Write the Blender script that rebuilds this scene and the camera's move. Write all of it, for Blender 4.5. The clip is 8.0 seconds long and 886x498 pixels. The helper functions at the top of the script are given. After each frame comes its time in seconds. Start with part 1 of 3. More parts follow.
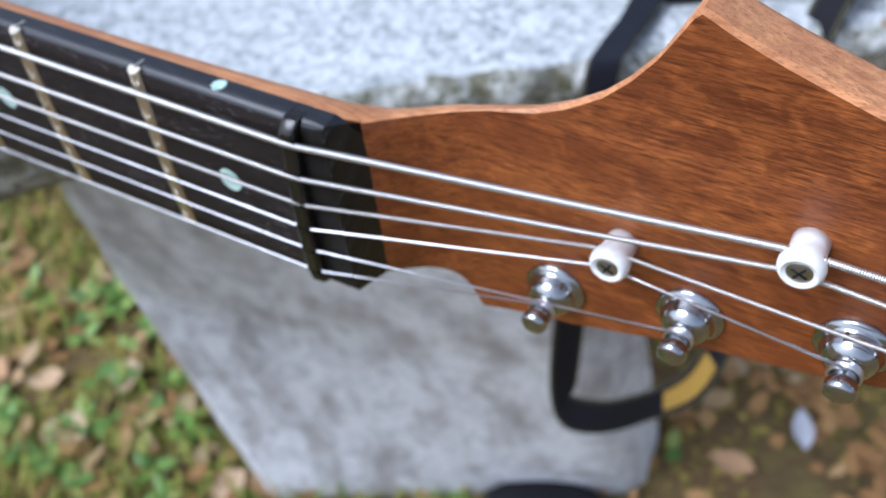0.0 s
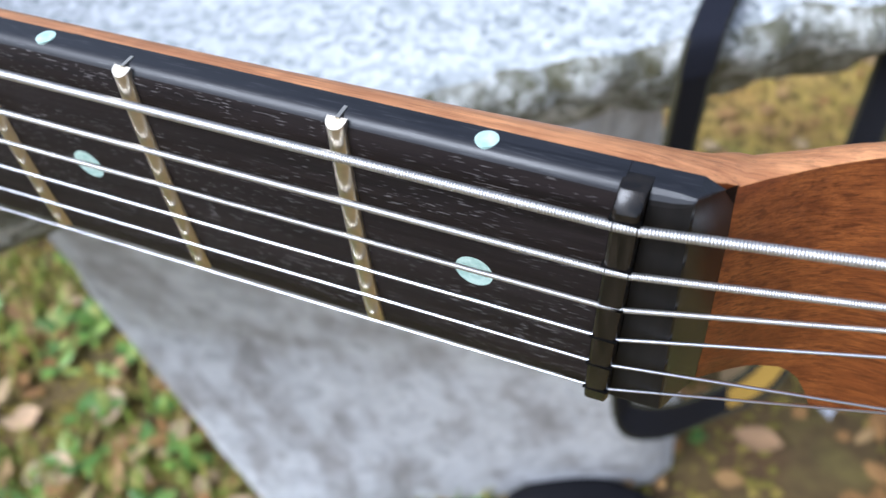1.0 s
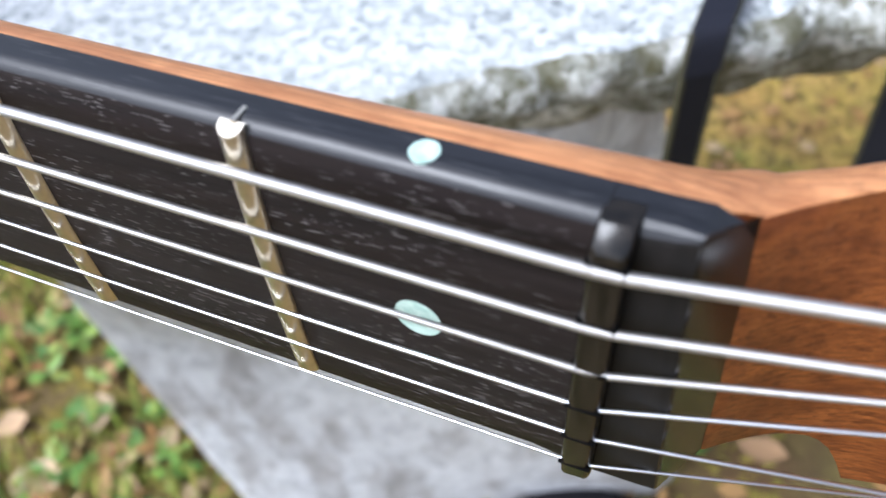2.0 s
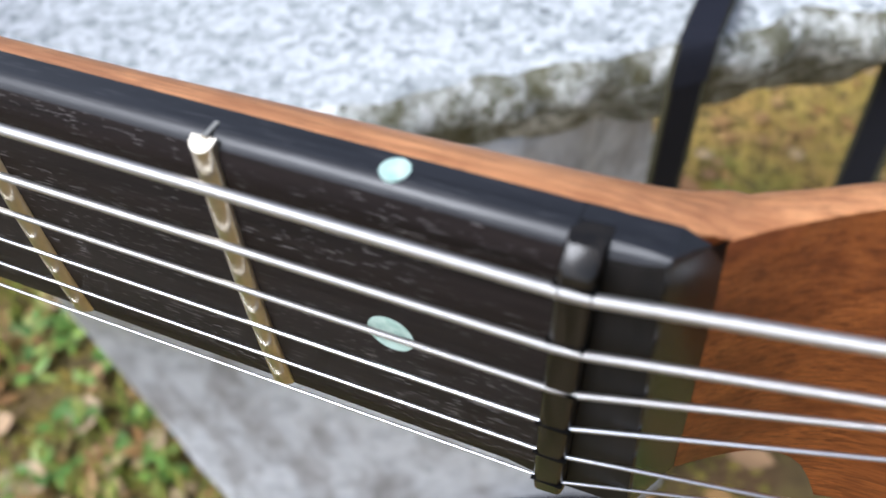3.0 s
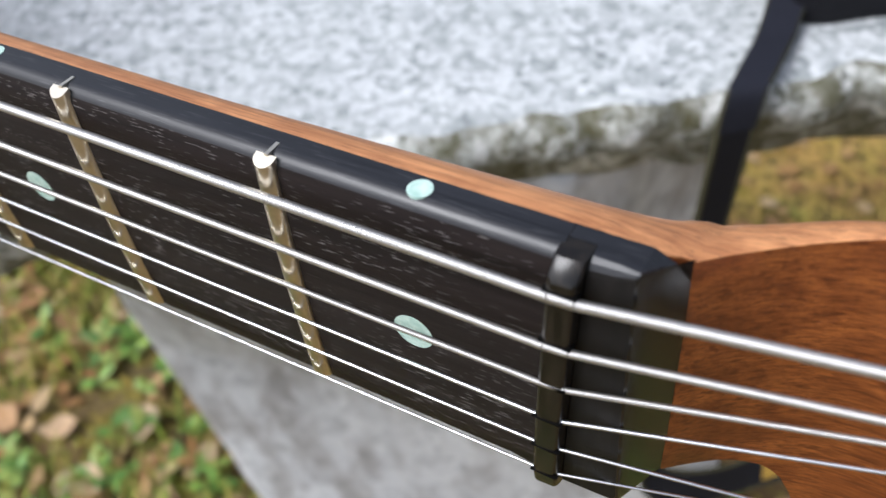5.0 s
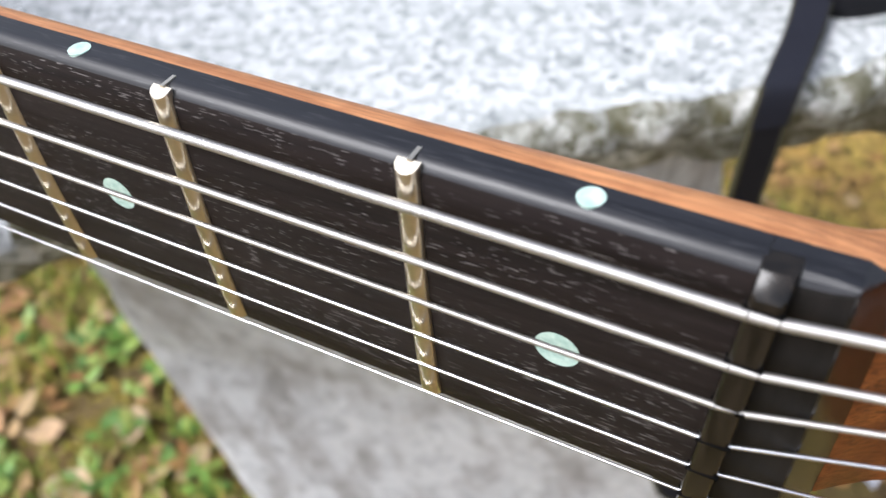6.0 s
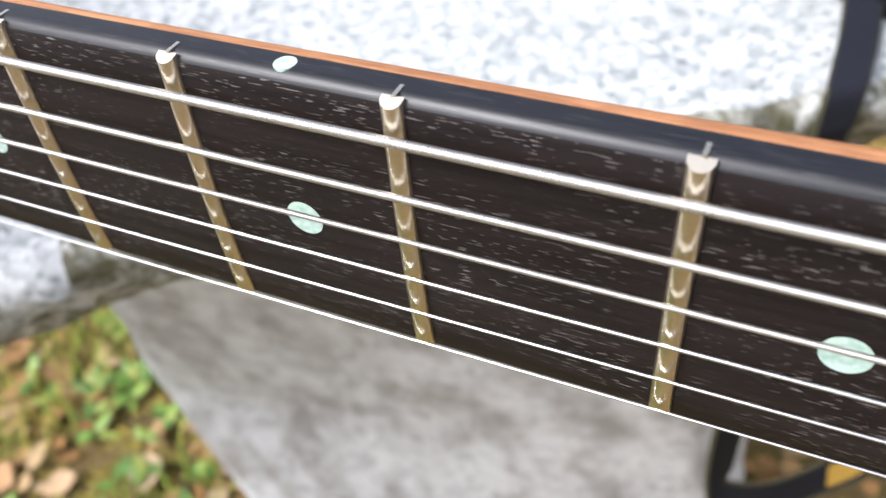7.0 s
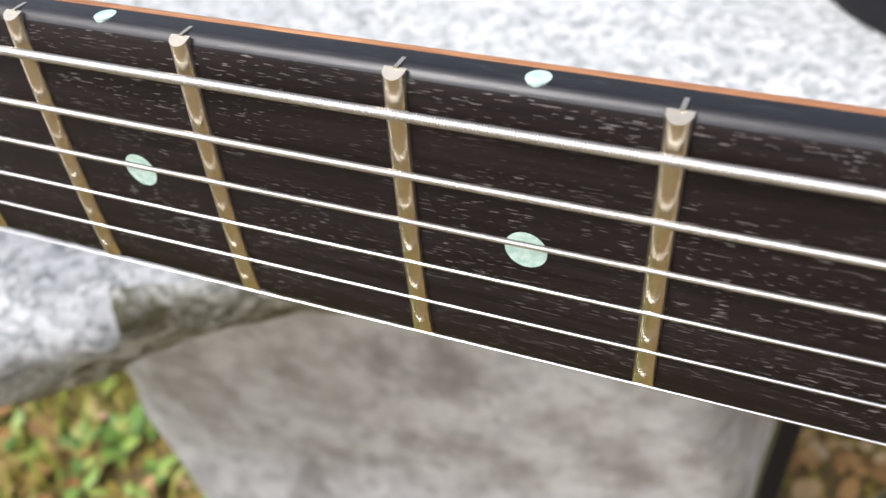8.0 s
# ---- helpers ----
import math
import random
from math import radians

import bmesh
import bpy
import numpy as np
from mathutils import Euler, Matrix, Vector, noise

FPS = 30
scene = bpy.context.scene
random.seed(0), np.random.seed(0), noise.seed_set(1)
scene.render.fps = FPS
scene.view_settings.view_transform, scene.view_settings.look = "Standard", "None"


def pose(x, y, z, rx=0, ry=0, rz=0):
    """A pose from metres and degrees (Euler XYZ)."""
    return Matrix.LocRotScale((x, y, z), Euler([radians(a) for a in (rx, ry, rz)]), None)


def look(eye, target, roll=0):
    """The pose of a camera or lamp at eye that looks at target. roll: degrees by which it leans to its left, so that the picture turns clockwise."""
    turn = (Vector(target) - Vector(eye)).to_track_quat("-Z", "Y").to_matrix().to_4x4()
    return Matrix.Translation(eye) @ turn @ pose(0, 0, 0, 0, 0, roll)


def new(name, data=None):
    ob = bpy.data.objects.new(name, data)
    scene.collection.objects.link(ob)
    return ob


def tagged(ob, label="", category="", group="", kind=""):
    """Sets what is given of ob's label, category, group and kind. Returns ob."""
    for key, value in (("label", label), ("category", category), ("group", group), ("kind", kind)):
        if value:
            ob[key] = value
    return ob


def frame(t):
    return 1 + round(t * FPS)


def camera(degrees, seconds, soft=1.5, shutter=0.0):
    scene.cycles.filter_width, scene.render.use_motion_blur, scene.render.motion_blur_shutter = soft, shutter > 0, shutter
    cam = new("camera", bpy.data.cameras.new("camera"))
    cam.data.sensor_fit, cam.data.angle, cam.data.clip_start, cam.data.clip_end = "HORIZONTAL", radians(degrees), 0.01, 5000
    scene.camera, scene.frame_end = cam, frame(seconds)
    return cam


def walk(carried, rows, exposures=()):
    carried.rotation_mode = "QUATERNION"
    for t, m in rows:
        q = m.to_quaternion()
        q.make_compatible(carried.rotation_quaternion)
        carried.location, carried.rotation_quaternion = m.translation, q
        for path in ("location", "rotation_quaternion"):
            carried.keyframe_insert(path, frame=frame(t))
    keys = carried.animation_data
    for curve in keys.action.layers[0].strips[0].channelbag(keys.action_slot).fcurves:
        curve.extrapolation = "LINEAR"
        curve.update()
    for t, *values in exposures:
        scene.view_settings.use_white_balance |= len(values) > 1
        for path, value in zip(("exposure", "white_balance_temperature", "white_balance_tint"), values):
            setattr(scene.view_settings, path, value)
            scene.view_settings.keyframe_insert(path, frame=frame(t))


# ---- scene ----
# The guitar's nut is the plan's origin; it stands NUT metres over the ground. x runs along the neck to the headstock, z is up.
NUT = 0.82
UP = Vector((0, 0, NUT))
cam = camera(55.2, 8.0)
cam.data.dof.use_dof, cam.data.dof.focus_distance, cam.data.dof.aperture_fstop = True, 0.108, 23.0
PATH = [
    (0, (0.09058, -0.08536, 0.10980), (-0.7065, 1.0558, -1.3263), -6.70),
    (0.5, (0.05183, -0.07293, 0.10072), (-0.6880, 1.0781, -1.3580), -8.11),
    (1, (0.01573, -0.06684, 0.08802), (-0.6650, 1.0946, -1.3910), -8.21),
    (1.5, (0.01354, -0.05279, 0.07569), (-0.6652, 1.1057, -1.4067), -8.17),
    (2, (0.01251, -0.04613, 0.07150), (-0.6738, 1.1128, -1.4069), -8.19),
    (2.2, (0.01147, -0.04420, 0.07088), (-0.6719, 1.1218, -1.4034), -7.98),
    (3.3, (0.01776, -0.04464, 0.07432), (-0.6555, 1.1296, -1.3981), -6.64),
    (3.5, (0.02231, -0.04816, 0.07724), (-0.7208, 1.1226, -1.3640), -6.61),
    (4, (0.02336, -0.05378, 0.08274), (-0.7934, 1.1243, -1.3119), -7.46),
    (4.2, (0.02471, -0.05335, 0.08229), (-0.7946, 1.1213, -1.3137), -7.39),
    (5.3, (0.02276, -0.05246, 0.07997), (-0.7943, 1.1072, -1.3299), -7.77),
    (5.5, (0.01658, -0.05411, 0.07941), (-0.7828, 1.1163, -1.3316), -7.30),
    (6, (0.00350, -0.05600, 0.07802), (-0.7656, 1.1255, -1.3406), -6.76),
    (6.5, (-0.00711, -0.06104, 0.07754), (-0.7801, 1.1304, -1.3307), -7.72),
    (7, (-0.02608, -0.06676, 0.07461), (-0.7814, 1.1747, -1.2995), -8.51),
    (7.5, (-0.04401, -0.07356, 0.07190), (-0.7915, 1.2432, -1.2348), -7.70),
    (8, (-0.05915, -0.07478, 0.06962), (-0.7806, 1.2645, -1.2288), -7.10),
]
walk(cam, [(t, look(Vector(eye) + UP, Vector(target) + UP, roll)) for t, eye, target, roll in PATH],
     [(0.0, 0.26, 5380, 12), (0.5, 0.18, 5380, 11), (1.0, 0.46, 5480, 11), (1.5, 0.66, 5620, 11), (2.2, 0.62, 5720, 11), (3.5, 0.22, 5880, 11), (4.0, 0.19, 5960, 11), (5.5, 0.28, 6120, 11), (6.0, 0.54, 6180, 12), (6.5, 0.68, 6120, 12), (7.0, 0.73, 6250, 13), (7.5, 0.73, 6350, 13), (8.0, 0.56, 6480, 13)])

# ---- light ----
world = bpy.data.worlds.new("overcast_sky")
scene.world = world
world.use_nodes = True
wn, wl = world.node_tree.nodes, world.node_tree.links
sky = wn.new("ShaderNodeTexSky")
sky.sky_type, sky.sun_disc = "NISHITA", False
sky.sun_elevation, sky.sun_rotation = radians(50), radians(217)
sky.air_density, sky.dust_density, sky.ozone_density = 1.0, 4.0, 1.5
pale = wn.new("ShaderNodeHueSaturation")
pale.inputs["Saturation"].default_value = 0.42
wl.new(sky.outputs[0], pale.inputs["Color"])
wl.new(pale.outputs[0], wn["Background"].inputs[0])
wn["Background"].inputs[1].default_value = 0.142
sun = new("sun", bpy.data.lights.new("sun", "SUN"))
sun.data.energy, sun.data.angle, sun.data.color = 2.1, radians(32), (1.0, 0.99, 0.98)
sun.matrix_world = look((-1.1, -1.46, 2.18), (0, 0, 0))


# ---- materials ----
class Mat:
    """A small helper round one principled node material."""

    def __init__(self, name, rough=0.5, metal=0.0, spec=0.5):
        self.m = bpy.data.materials.new(name)
        self.m.use_nodes = True
        self.n, self.l = self.m.node_tree.nodes, self.m.node_tree.links
        self.b = self.n["Principled BSDF"]
        self.b.inputs["Roughness"].default_value = rough
        self.b.inputs["Metallic"].default_value = metal
        self.b.inputs["Specular IOR Level"].default_value = spec
        self.co = self.n.new("ShaderNodeTexCoord").outputs["Object"]

    def scaled(self, sx, sy, sz):
        mp = self.n.new("ShaderNodeMapping")
        mp.inputs["Scale"].default_value = (sx, sy, sz)
        self.l.new(self.co, mp.inputs[0])
        return mp.outputs[0]

    def noise(self, scale, detail=3.0, rough=0.55, vec=None, dist=0.0):
        t = self.n.new("ShaderNodeTexNoise")
        t.inputs["Scale"].default_value, t.inputs["Detail"].default_value = scale, detail
        t.inputs["Roughness"].default_value, t.inputs["Distortion"].default_value = rough, dist
        self.l.new(vec or self.co, t.inputs["Vector"])
        return t.outputs["Fac"]

    def cells(self, scale, vec=None):
        t = self.n.new("ShaderNodeTexVoronoi")
        t.inputs["Scale"].default_value = scale
        self.l.new(vec or self.co, t.inputs["Vector"])
        return t

    def ramp(self, fac, stops):
        r = self.n.new("ShaderNodeValToRGB")
        el = r.color_ramp.elements
        while len(el) < len(stops):
            el.new(0.5)
        for e, (p, c) in zip(el, stops):
            e.position, e.color = p, (*(c if isinstance(c, tuple) else (c, c, c)), 1)
        self.l.new(fac, r.inputs[0])
        return r.outputs[0]

    def mix(self, fac, a, b, mode="MIX"):
        x = self.n.new("ShaderNodeMix")
        x.data_type, x.blend_type = "RGBA", mode
        for sock, v in ((x.inputs[0], fac), (x.inputs[6], a), (x.inputs[7], b)):
            if isinstance(v, bpy.types.NodeSocket):
                self.l.new(v, sock)
            else:
                sock.default_value = v if isinstance(v, float) else (*v, 1)
        return x.outputs[2]

    def color(self, v):
        if isinstance(v, bpy.types.NodeSocket):
            self.l.new(v, self.b.inputs["Base Color"])
        else:
            self.b.inputs["Base Color"].default_value = (*v, 1)
        return self

    def rough(self, v):
        self.l.new(v, self.b.inputs["Roughness"])
        return self

    def bump(self, height, strength=0.3, distance=0.001):
        b = self.n.new("ShaderNodeBump")
        b.inputs["Strength"].default_value, b.inputs["Distance"].default_value = strength, distance
        self.l.new(height, b.inputs["Height"])
        self.l.new(b.outputs[0], self.b.inputs["Normal"])
        return self

    def random(self):
        return self.n.new("ShaderNodeObjectInfo").outputs["Random"]


def make_ebony():
    a = Mat("ebony", 0.48, 0.0, 0.18)
    pores = a.noise(1.0, 1.5, 0.5, a.scaled(430, 4300, 4300))
    patch = a.noise(1.0, 2.0, 0.5, a.scaled(40, 120, 120))
    grain = a.noise(1.0, 4.0, 0.6, a.scaled(25, 700, 700))
    base = a.ramp(grain, [(0.3, (0.0090, 0.0066, 0.0064)), (0.7, (0.022, 0.0158, 0.0150))])
    fleck = a.ramp(pores, [(0.63, 0.0), (0.67, 1.0)])
    where = a.ramp(patch, [(0.40, 0.05), (0.58, 0.9)])
    a.color(a.mix(a.mix(1.0, fleck, where, "MULTIPLY"), base, (0.17, 0.155, 0.15)))
    return a.bump(pores, 0.12, 0.0002).m


def make_black_side():
    a = Mat("ebony_sky_tinted_side", 0.4, 0.0, 0.6)
    grain = a.noise(1.0, 4.0, 0.65, a.scaled(45, 1800, 1800))
    dash = a.noise(1.0, 1.5, 0.5, a.scaled(240, 3600, 3600))
    # ebony is neutral; the blue in this base stands for the sky's sheen
    base = a.ramp(grain, [(0.35, (0.005, 0.0055, 0.008)), (0.7, (0.012, 0.013, 0.018))])
    a.color(a.mix(a.ramp(dash, [(0.6, 0.0), (0.68, 0.5)]), base, (0.05, 0.05, 0.055)))
    a.rough(a.ramp(grain, [(0.3, 0.34), (0.7, 0.48)]))
    return a.bump(grain, 0.10, 0.0002).m


def make_mahogany(name, lo, hi, dark, run=45, depth=0.8, slant=0.0):
    a = Mat(name, 0.38)
    turned = a.n.new("ShaderNodeMapping")
    turned.inputs["Rotation"].default_value = (0, radians(slant), 0)
    a.l.new(a.co, turned.inputs[0])
    a.co = turned.outputs[0]
    wave = a.noise(1.0, 3.0, 0.55, a.scaled(11, 60, 75), 1.4)
    figure = a.noise(1.0, 2.0, 0.5, a.scaled(150, 60, 190), 0.8)
    fine = a.noise(1.0, 5.0, 0.72, a.scaled(run, 900, 1200 if run < 100 else 2500), 0.3)
    pores = a.noise(1.0, 1.5, 0.5, a.scaled(190, 4200, 4200), 0.2)
    base = a.ramp(wave, [(0.25, lo), (0.5, tuple((p + q) / 2 for p, q in zip(lo, hi))), (0.68, hi), (0.85, lo)])
    base = a.mix(a.ramp(figure, [(0.42, 0.0), (0.66, 0.6)]), base, tuple(min(c * 1.3, 1.0) for c in hi))
    base = a.mix(a.ramp(fine, [(0.36, depth), (0.6, 0.0)]), base, dark)
    base = a.mix(a.ramp(pores, [(0.58, 0.0), (0.66, 0.36)]), base, (0.055, 0.017, 0.006))
    if run > 100:
        # open vessels as short dark strokes; broad bands put dim reflection and shade into the colour
        strokes = a.noise(1.0, 2.0, 0.55, a.scaled(140, 900, 1500), 0.3)
        base = a.mix(a.ramp(strokes, [(0.55, 0.0), (0.66, 0.75)]), base, dark)
        bands = a.noise(1.0, 2.0, 0.5, a.scaled(16, 30, 46), 0.6)
        base = a.mix(a.ramp(bands, [(0.46, 0.0), (0.64, 0.5)]), base, lo)
    a.color(base)
    a.rough(a.ramp(fine, [(0.2, 0.48), (0.8, 0.34)]))
    return a.bump(a.mix(0.5, pores, fine), 0.22, 0.0003).m


def make_granite(name, tones, speck, stain, stain_amount, rough=0.75, blotch_scale=9.0, tall=1.0, lichen=None, onset=0.43, cloudy=0.75):
    """Crystals in four tones at two sizes, weathered patches, and lichen where a colour for it is given."""
    a = Mat(name, rough)
    bent = a.n.new("ShaderNodeVectorMath")
    bent.operation = "MULTIPLY_ADD"
    warp = a.n.new("ShaderNodeTexNoise")
    warp.inputs["Scale"].default_value, warp.inputs["Detail"].default_value = speck * 0.7, 2.0
    a.l.new(a.co, warp.inputs["Vector"])
    a.l.new(warp.outputs["Color"], bent.inputs[0])
    bent.inputs[1].default_value = (0.5 / speck,) * 3
    a.l.new(a.co, bent.inputs[2])

    def crystals(scale):
        pick = a.n.new("ShaderNodeSeparateColor")
        a.l.new(a.cells(scale, bent.outputs[0]).outputs["Color"], pick.inputs[0])
        return a.ramp(pick.outputs[0], [(0.0, tones[0]), (0.25, tones[1]), (0.5, tones[2]), (0.75, tones[3])])

    grains = a.mix(0.3, crystals(speck), crystals(speck * 2.1))
    cloud = a.noise(speck * 0.33, 4.0, 0.65)
    grains = a.mix(a.ramp(cloud, [(0.46, 0.0), (0.64, cloudy)]), grains, tones[3])
    grains = a.mix(a.ramp(cloud, [(0.33, 0.8 * cloudy), (0.46, 0.0)]), grains, tones[1])
    blotch = a.noise(blotch_scale, 5.0, 0.65, a.scaled(1, 1, tall))
    base = a.mix(a.ramp(blotch, [(onset, 0.0), (onset + 0.2, stain_amount)]), grains, stain)
    if lichen:
        spot = a.noise(38.0, 3.0, 0.6)
        base = a.mix(a.ramp(spot, [(0.66, 0.0), (0.70, 0.85)]), base, lichen)
    a.color(base)
    return a.bump(a.noise(speck * 0.6, 5.0, 0.65), 0.5, 0.002).m


def make_ground():
    a = Mat("mossy_soil", 0.95)
    big = a.noise(3.0, 4.0, 0.6)
    mid = a.noise(22.0, 4.0, 0.65)
    base = a.ramp(mid, [(0.3, (0.065, 0.042, 0.018)), (0.5, (0.14, 0.105, 0.032)), (0.7, (0.22, 0.18, 0.048))])
    base = a.mix(a.ramp(big, [(0.4, 0.0), (0.6, 0.7)]), base, (0.15, 0.080, 0.036))
    a.color(base)
    return a.bump(a.noise(60.0, 5.0, 0.7), 0.8, 0.01).m


def make_varied(name, stops, rough=0.7, scale=30.0, island=False):
    a = Mat(name, rough)
    if island:
        r = a.n.new("ShaderNodeNewGeometry").outputs["Random Per Island"]
    else:
        r = a.random()
    c = a.ramp(r, stops)
    a.color(a.mix(a.ramp(a.noise(scale, 3.0), [(0.3, 0.0), (0.8, 0.35)]), c, (0.05, 0.03, 0.015)))
    return a.m


def make_metal(name, color, rough, grain=0.0):
    a = Mat(name, rough, 1.0)
    f = a.noise(900.0, 2.0)
    a.color(a.mix(a.ramp(f, [(0.4, 0.0), (0.8, 0.25)]), color, tuple(c * 0.6 for c in color)))
    if grain:
        a.bump(a.noise(1.0, 2.0, 0.5, a.scaled(2500, 2500, 300)), grain, 0.0001)
    return a.m


def make_fabric(name, color, scale=900.0):
    a = Mat(name, 0.8, 0.0, 0.3)
    f = a.noise(scale, 2.0)
    a.color(a.mix(a.ramp(f, [(0.3, 0.0), (0.7, 0.5)]), color, tuple(c * 1.9 + 0.003 for c in color)))
    return a.bump(f, 0.3, 0.0004).m


EBONY = make_ebony()
SIDE = make_black_side()
EBONY_PLAIN = Mat("ebony_plain", 0.5, 0.0, 0.2)
EBONY_PLAIN.color(EBONY_PLAIN.ramp(EBONY_PLAIN.noise(1.0, 3.0, 0.6, EBONY_PLAIN.scaled(900, 900, 90)), [(0.3, (0.007, 0.0065, 0.006)), (0.7, (0.014, 0.012, 0.011))]))
EBONY_PLAIN = EBONY_PLAIN.m
EBONY_GLOSS = Mat("ebony_lacquered_slope", 0.20, 0.0, 0.5)
EBONY_GLOSS.color(EBONY_GLOSS.ramp(EBONY_GLOSS.noise(1.0, 3.0, 0.6, EBONY_GLOSS.scaled(500, 900, 900)), [(0.3, (0.006, 0.006, 0.006)), (0.7, (0.012, 0.011, 0.010))]))
EBONY_GLOSS = EBONY_GLOSS.m
# Sides lighter, head face darker: light from above is put into these two colours.
MAHOGANY = make_mahogany("mahogany", (0.50, 0.208, 0.080), (0.64, 0.300, 0.125), (0.34, 0.122, 0.044))
SHADED_FACE = make_mahogany("shaded_head_face", (0.138, 0.032, 0.0074), (0.38, 0.120, 0.0270), (0.09, 0.019, 0.0040), 290, 0.75, -1.0)
NICKEL = make_metal("nickel_silver", (0.90, 0.82, 0.68), 0.28, 0.04)
CHROME = make_metal("chrome", (0.45, 0.46, 0.47), 0.04)
STEEL = make_metal("string_steel", (0.68, 0.66, 0.635), 0.5)
PLAIN_STEEL = make_metal("plain_string_steel", (0.80, 0.81, 0.84), 0.34)
SCREW = make_metal("screw_steel", (0.45, 0.44, 0.40), 0.3)
SHELL = Mat("pearl_inlay", 0.25)
SHELL.color(SHELL.ramp(SHELL.noise(700.0, 3.0), [(0.35, (0.40, 0.60, 0.53)), (0.65, (0.62, 0.78, 0.70))]))
SHELL = SHELL.m
NYLON = Mat("white_nylon", 0.35)
NYLON.color(NYLON.ramp(NYLON.noise(300.0, 3.0), [(0.3, (0.80, 0.79, 0.76)), (0.7, (0.87, 0.86, 0.84))]))
NYLON = NYLON.m
NUTMAT = Mat("dark_nut", 0.24, 0.0, 0.45)
NUTMAT.color(NUTMAT.ramp(NUTMAT.noise(1.0, 3.0, 0.6, NUTMAT.scaled(900, 900, 120)), [(0.35, (0.0045, 0.004, 0.0038)), (0.7, (0.020, 0.0155, 0.012))]))
NUTMAT = NUTMAT.m
SLOT = Mat("slot_shadow_black", 0.9, 0.0, 0.1).color((0.003, 0.003, 0.003)).m
GRANITE = make_granite("white_granite", ((0.12, 0.14, 0.145), (0.32, 0.345, 0.35), (0.46, 0.485, 0.49), (0.70, 0.72, 0.73)), 270.0, (0.42, 0.45, 0.44), 0.3, cloudy=0.3)
GRANITE_EDGE = make_granite("weathered_granite_edge", ((0.06, 0.06, 0.045), (0.20, 0.21, 0.17), (0.44, 0.45, 0.41), (0.76, 0.77, 0.75)), 230.0, (0.085, 0.078, 0.030), 0.88, 0.8, 48.0, 1.0, (0.42, 0.22, 0.07), 0.40, 0.25)
PILLAR = make_granite("grey_stone", ((0.45, 0.452, 0.455), (0.58, 0.582, 0.588), (0.69, 0.692, 0.70), (0.79, 0.792, 0.80)), 90.0, (0.31, 0.285, 0.265), 0.85, 0.85, 21.0, 0.5, None, 0.46, 0.8)
SOIL = make_ground()
LEAF = make_varied("dry_leaf", [(0.0, (0.30, 0.14, 0.05)), (0.35, (0.42, 0.23, 0.10)), (0.7, (0.52, 0.34, 0.19)), (1.0, (0.62, 0.49, 0.34))])
LITTER = make_varied("leaf_fragments", [(0.0, (0.24, 0.12, 0.04)), (0.4, (0.40, 0.21, 0.065)), (0.75, (0.48, 0.30, 0.12)), (1.0, (0.56, 0.42, 0.25))], 0.8, island=True)
PALE_LEAF = make_varied("pale_leaf", [(0.0, (0.62, 0.62, 0.66)), (1.0, (0.7, 0.7, 0.72))])
GRASS = make_varied("grass", [(0.0, (0.16, 0.27, 0.035)), (0.4, (0.30, 0.38, 0.05)), (0.75, (0.48, 0.42, 0.08)), (1.0, (0.54, 0.40, 0.15))], island=True)
WEED = make_varied("broad_leaves", [(0.0, (0.08, 0.19, 0.03)), (0.6, (0.18, 0.33, 0.05)), (1.0, (0.36, 0.38, 0.09))], 0.5, island=True)
MOSS = make_varied("moss", [(0.0, (0.19, 0.155, 0.028)), (0.6, (0.30, 0.25, 0.042)), (1.0, (0.42, 0.31, 0.07))], 0.95, island=True)
YELLOW_MOSS = Mat("yellow_moss", 0.95)
YELLOW_MOSS.color(YELLOW_MOSS.mix(YELLOW_MOSS.ramp(YELLOW_MOSS.noise(9.0, 4.0, 0.6), [(0.5, 0.0), (0.66, 0.75)]), YELLOW_MOSS.ramp(YELLOW_MOSS.noise(6.0, 5.0, 0.6), [(0.34, (0.27, 0.28, 0.06)), (0.46, (0.42, 0.31, 0.075)), (0.62, (0.46, 0.29, 0.085))]), (0.44, 0.25, 0.11)))
YELLOW_MOSS = YELLOW_MOSS.m
WEB = make_fabric("black_webbing", (0.005, 0.005, 0.008))
SLEEVE = make_fabric("lit_slate_webbing", (0.009, 0.010, 0.017))
BAG = make_fabric("black_bag_cloth", (0.007, 0.007, 0.010))
PIPING = make_fabric("olive_piping", (0.045, 0.042, 0.022))
YELLOW = make_fabric("yellow_print", (0.31, 0.19, 0.035))


# ---- building helpers ----
def part(name, bm, material, parent=None, label="", smooth=True):
    """One mesh object from a bmesh, under a thing or part."""
    me = bpy.data.meshes.new(name)
    bmesh.ops.recalc_face_normals(bm, faces=bm.faces)
    bm.to_mesh(me)
    bm.free()
    for m in material if isinstance(material, tuple) else (material,):
        me.materials.append(m)
    if smooth:
        me.shade_smooth()
    ob = new(name, me)
    ob.parent = parent
    return tagged(ob, label) if label else ob


def empty(name, at, label, category, group="", kind=""):
    e = new(name)
    e.location = at
    return tagged(e, label, category, group, kind)


def loft(bm, rings, closed=True, caps=True):
    """Skin between rings of equal length."""
    vs = [[bm.verts.new(p) for p in r] for r in rings]
    n = len(rings[0])
    for a, b in zip(vs, vs[1:]):
        for i in range(n if closed else n - 1):
            j = (i + 1) % n
            bm.faces.new((a[i], a[j], b[j], b[i]))
    if caps:
        bm.faces.new(vs[0])
        bm.faces.new(vs[-1][::-1])
    return vs


def sharp(ob, degrees=35):
    """Hard edges where faces meet at more than that angle."""
    ob.data.set_sharp_from_angle(angle=radians(degrees))
    return ob


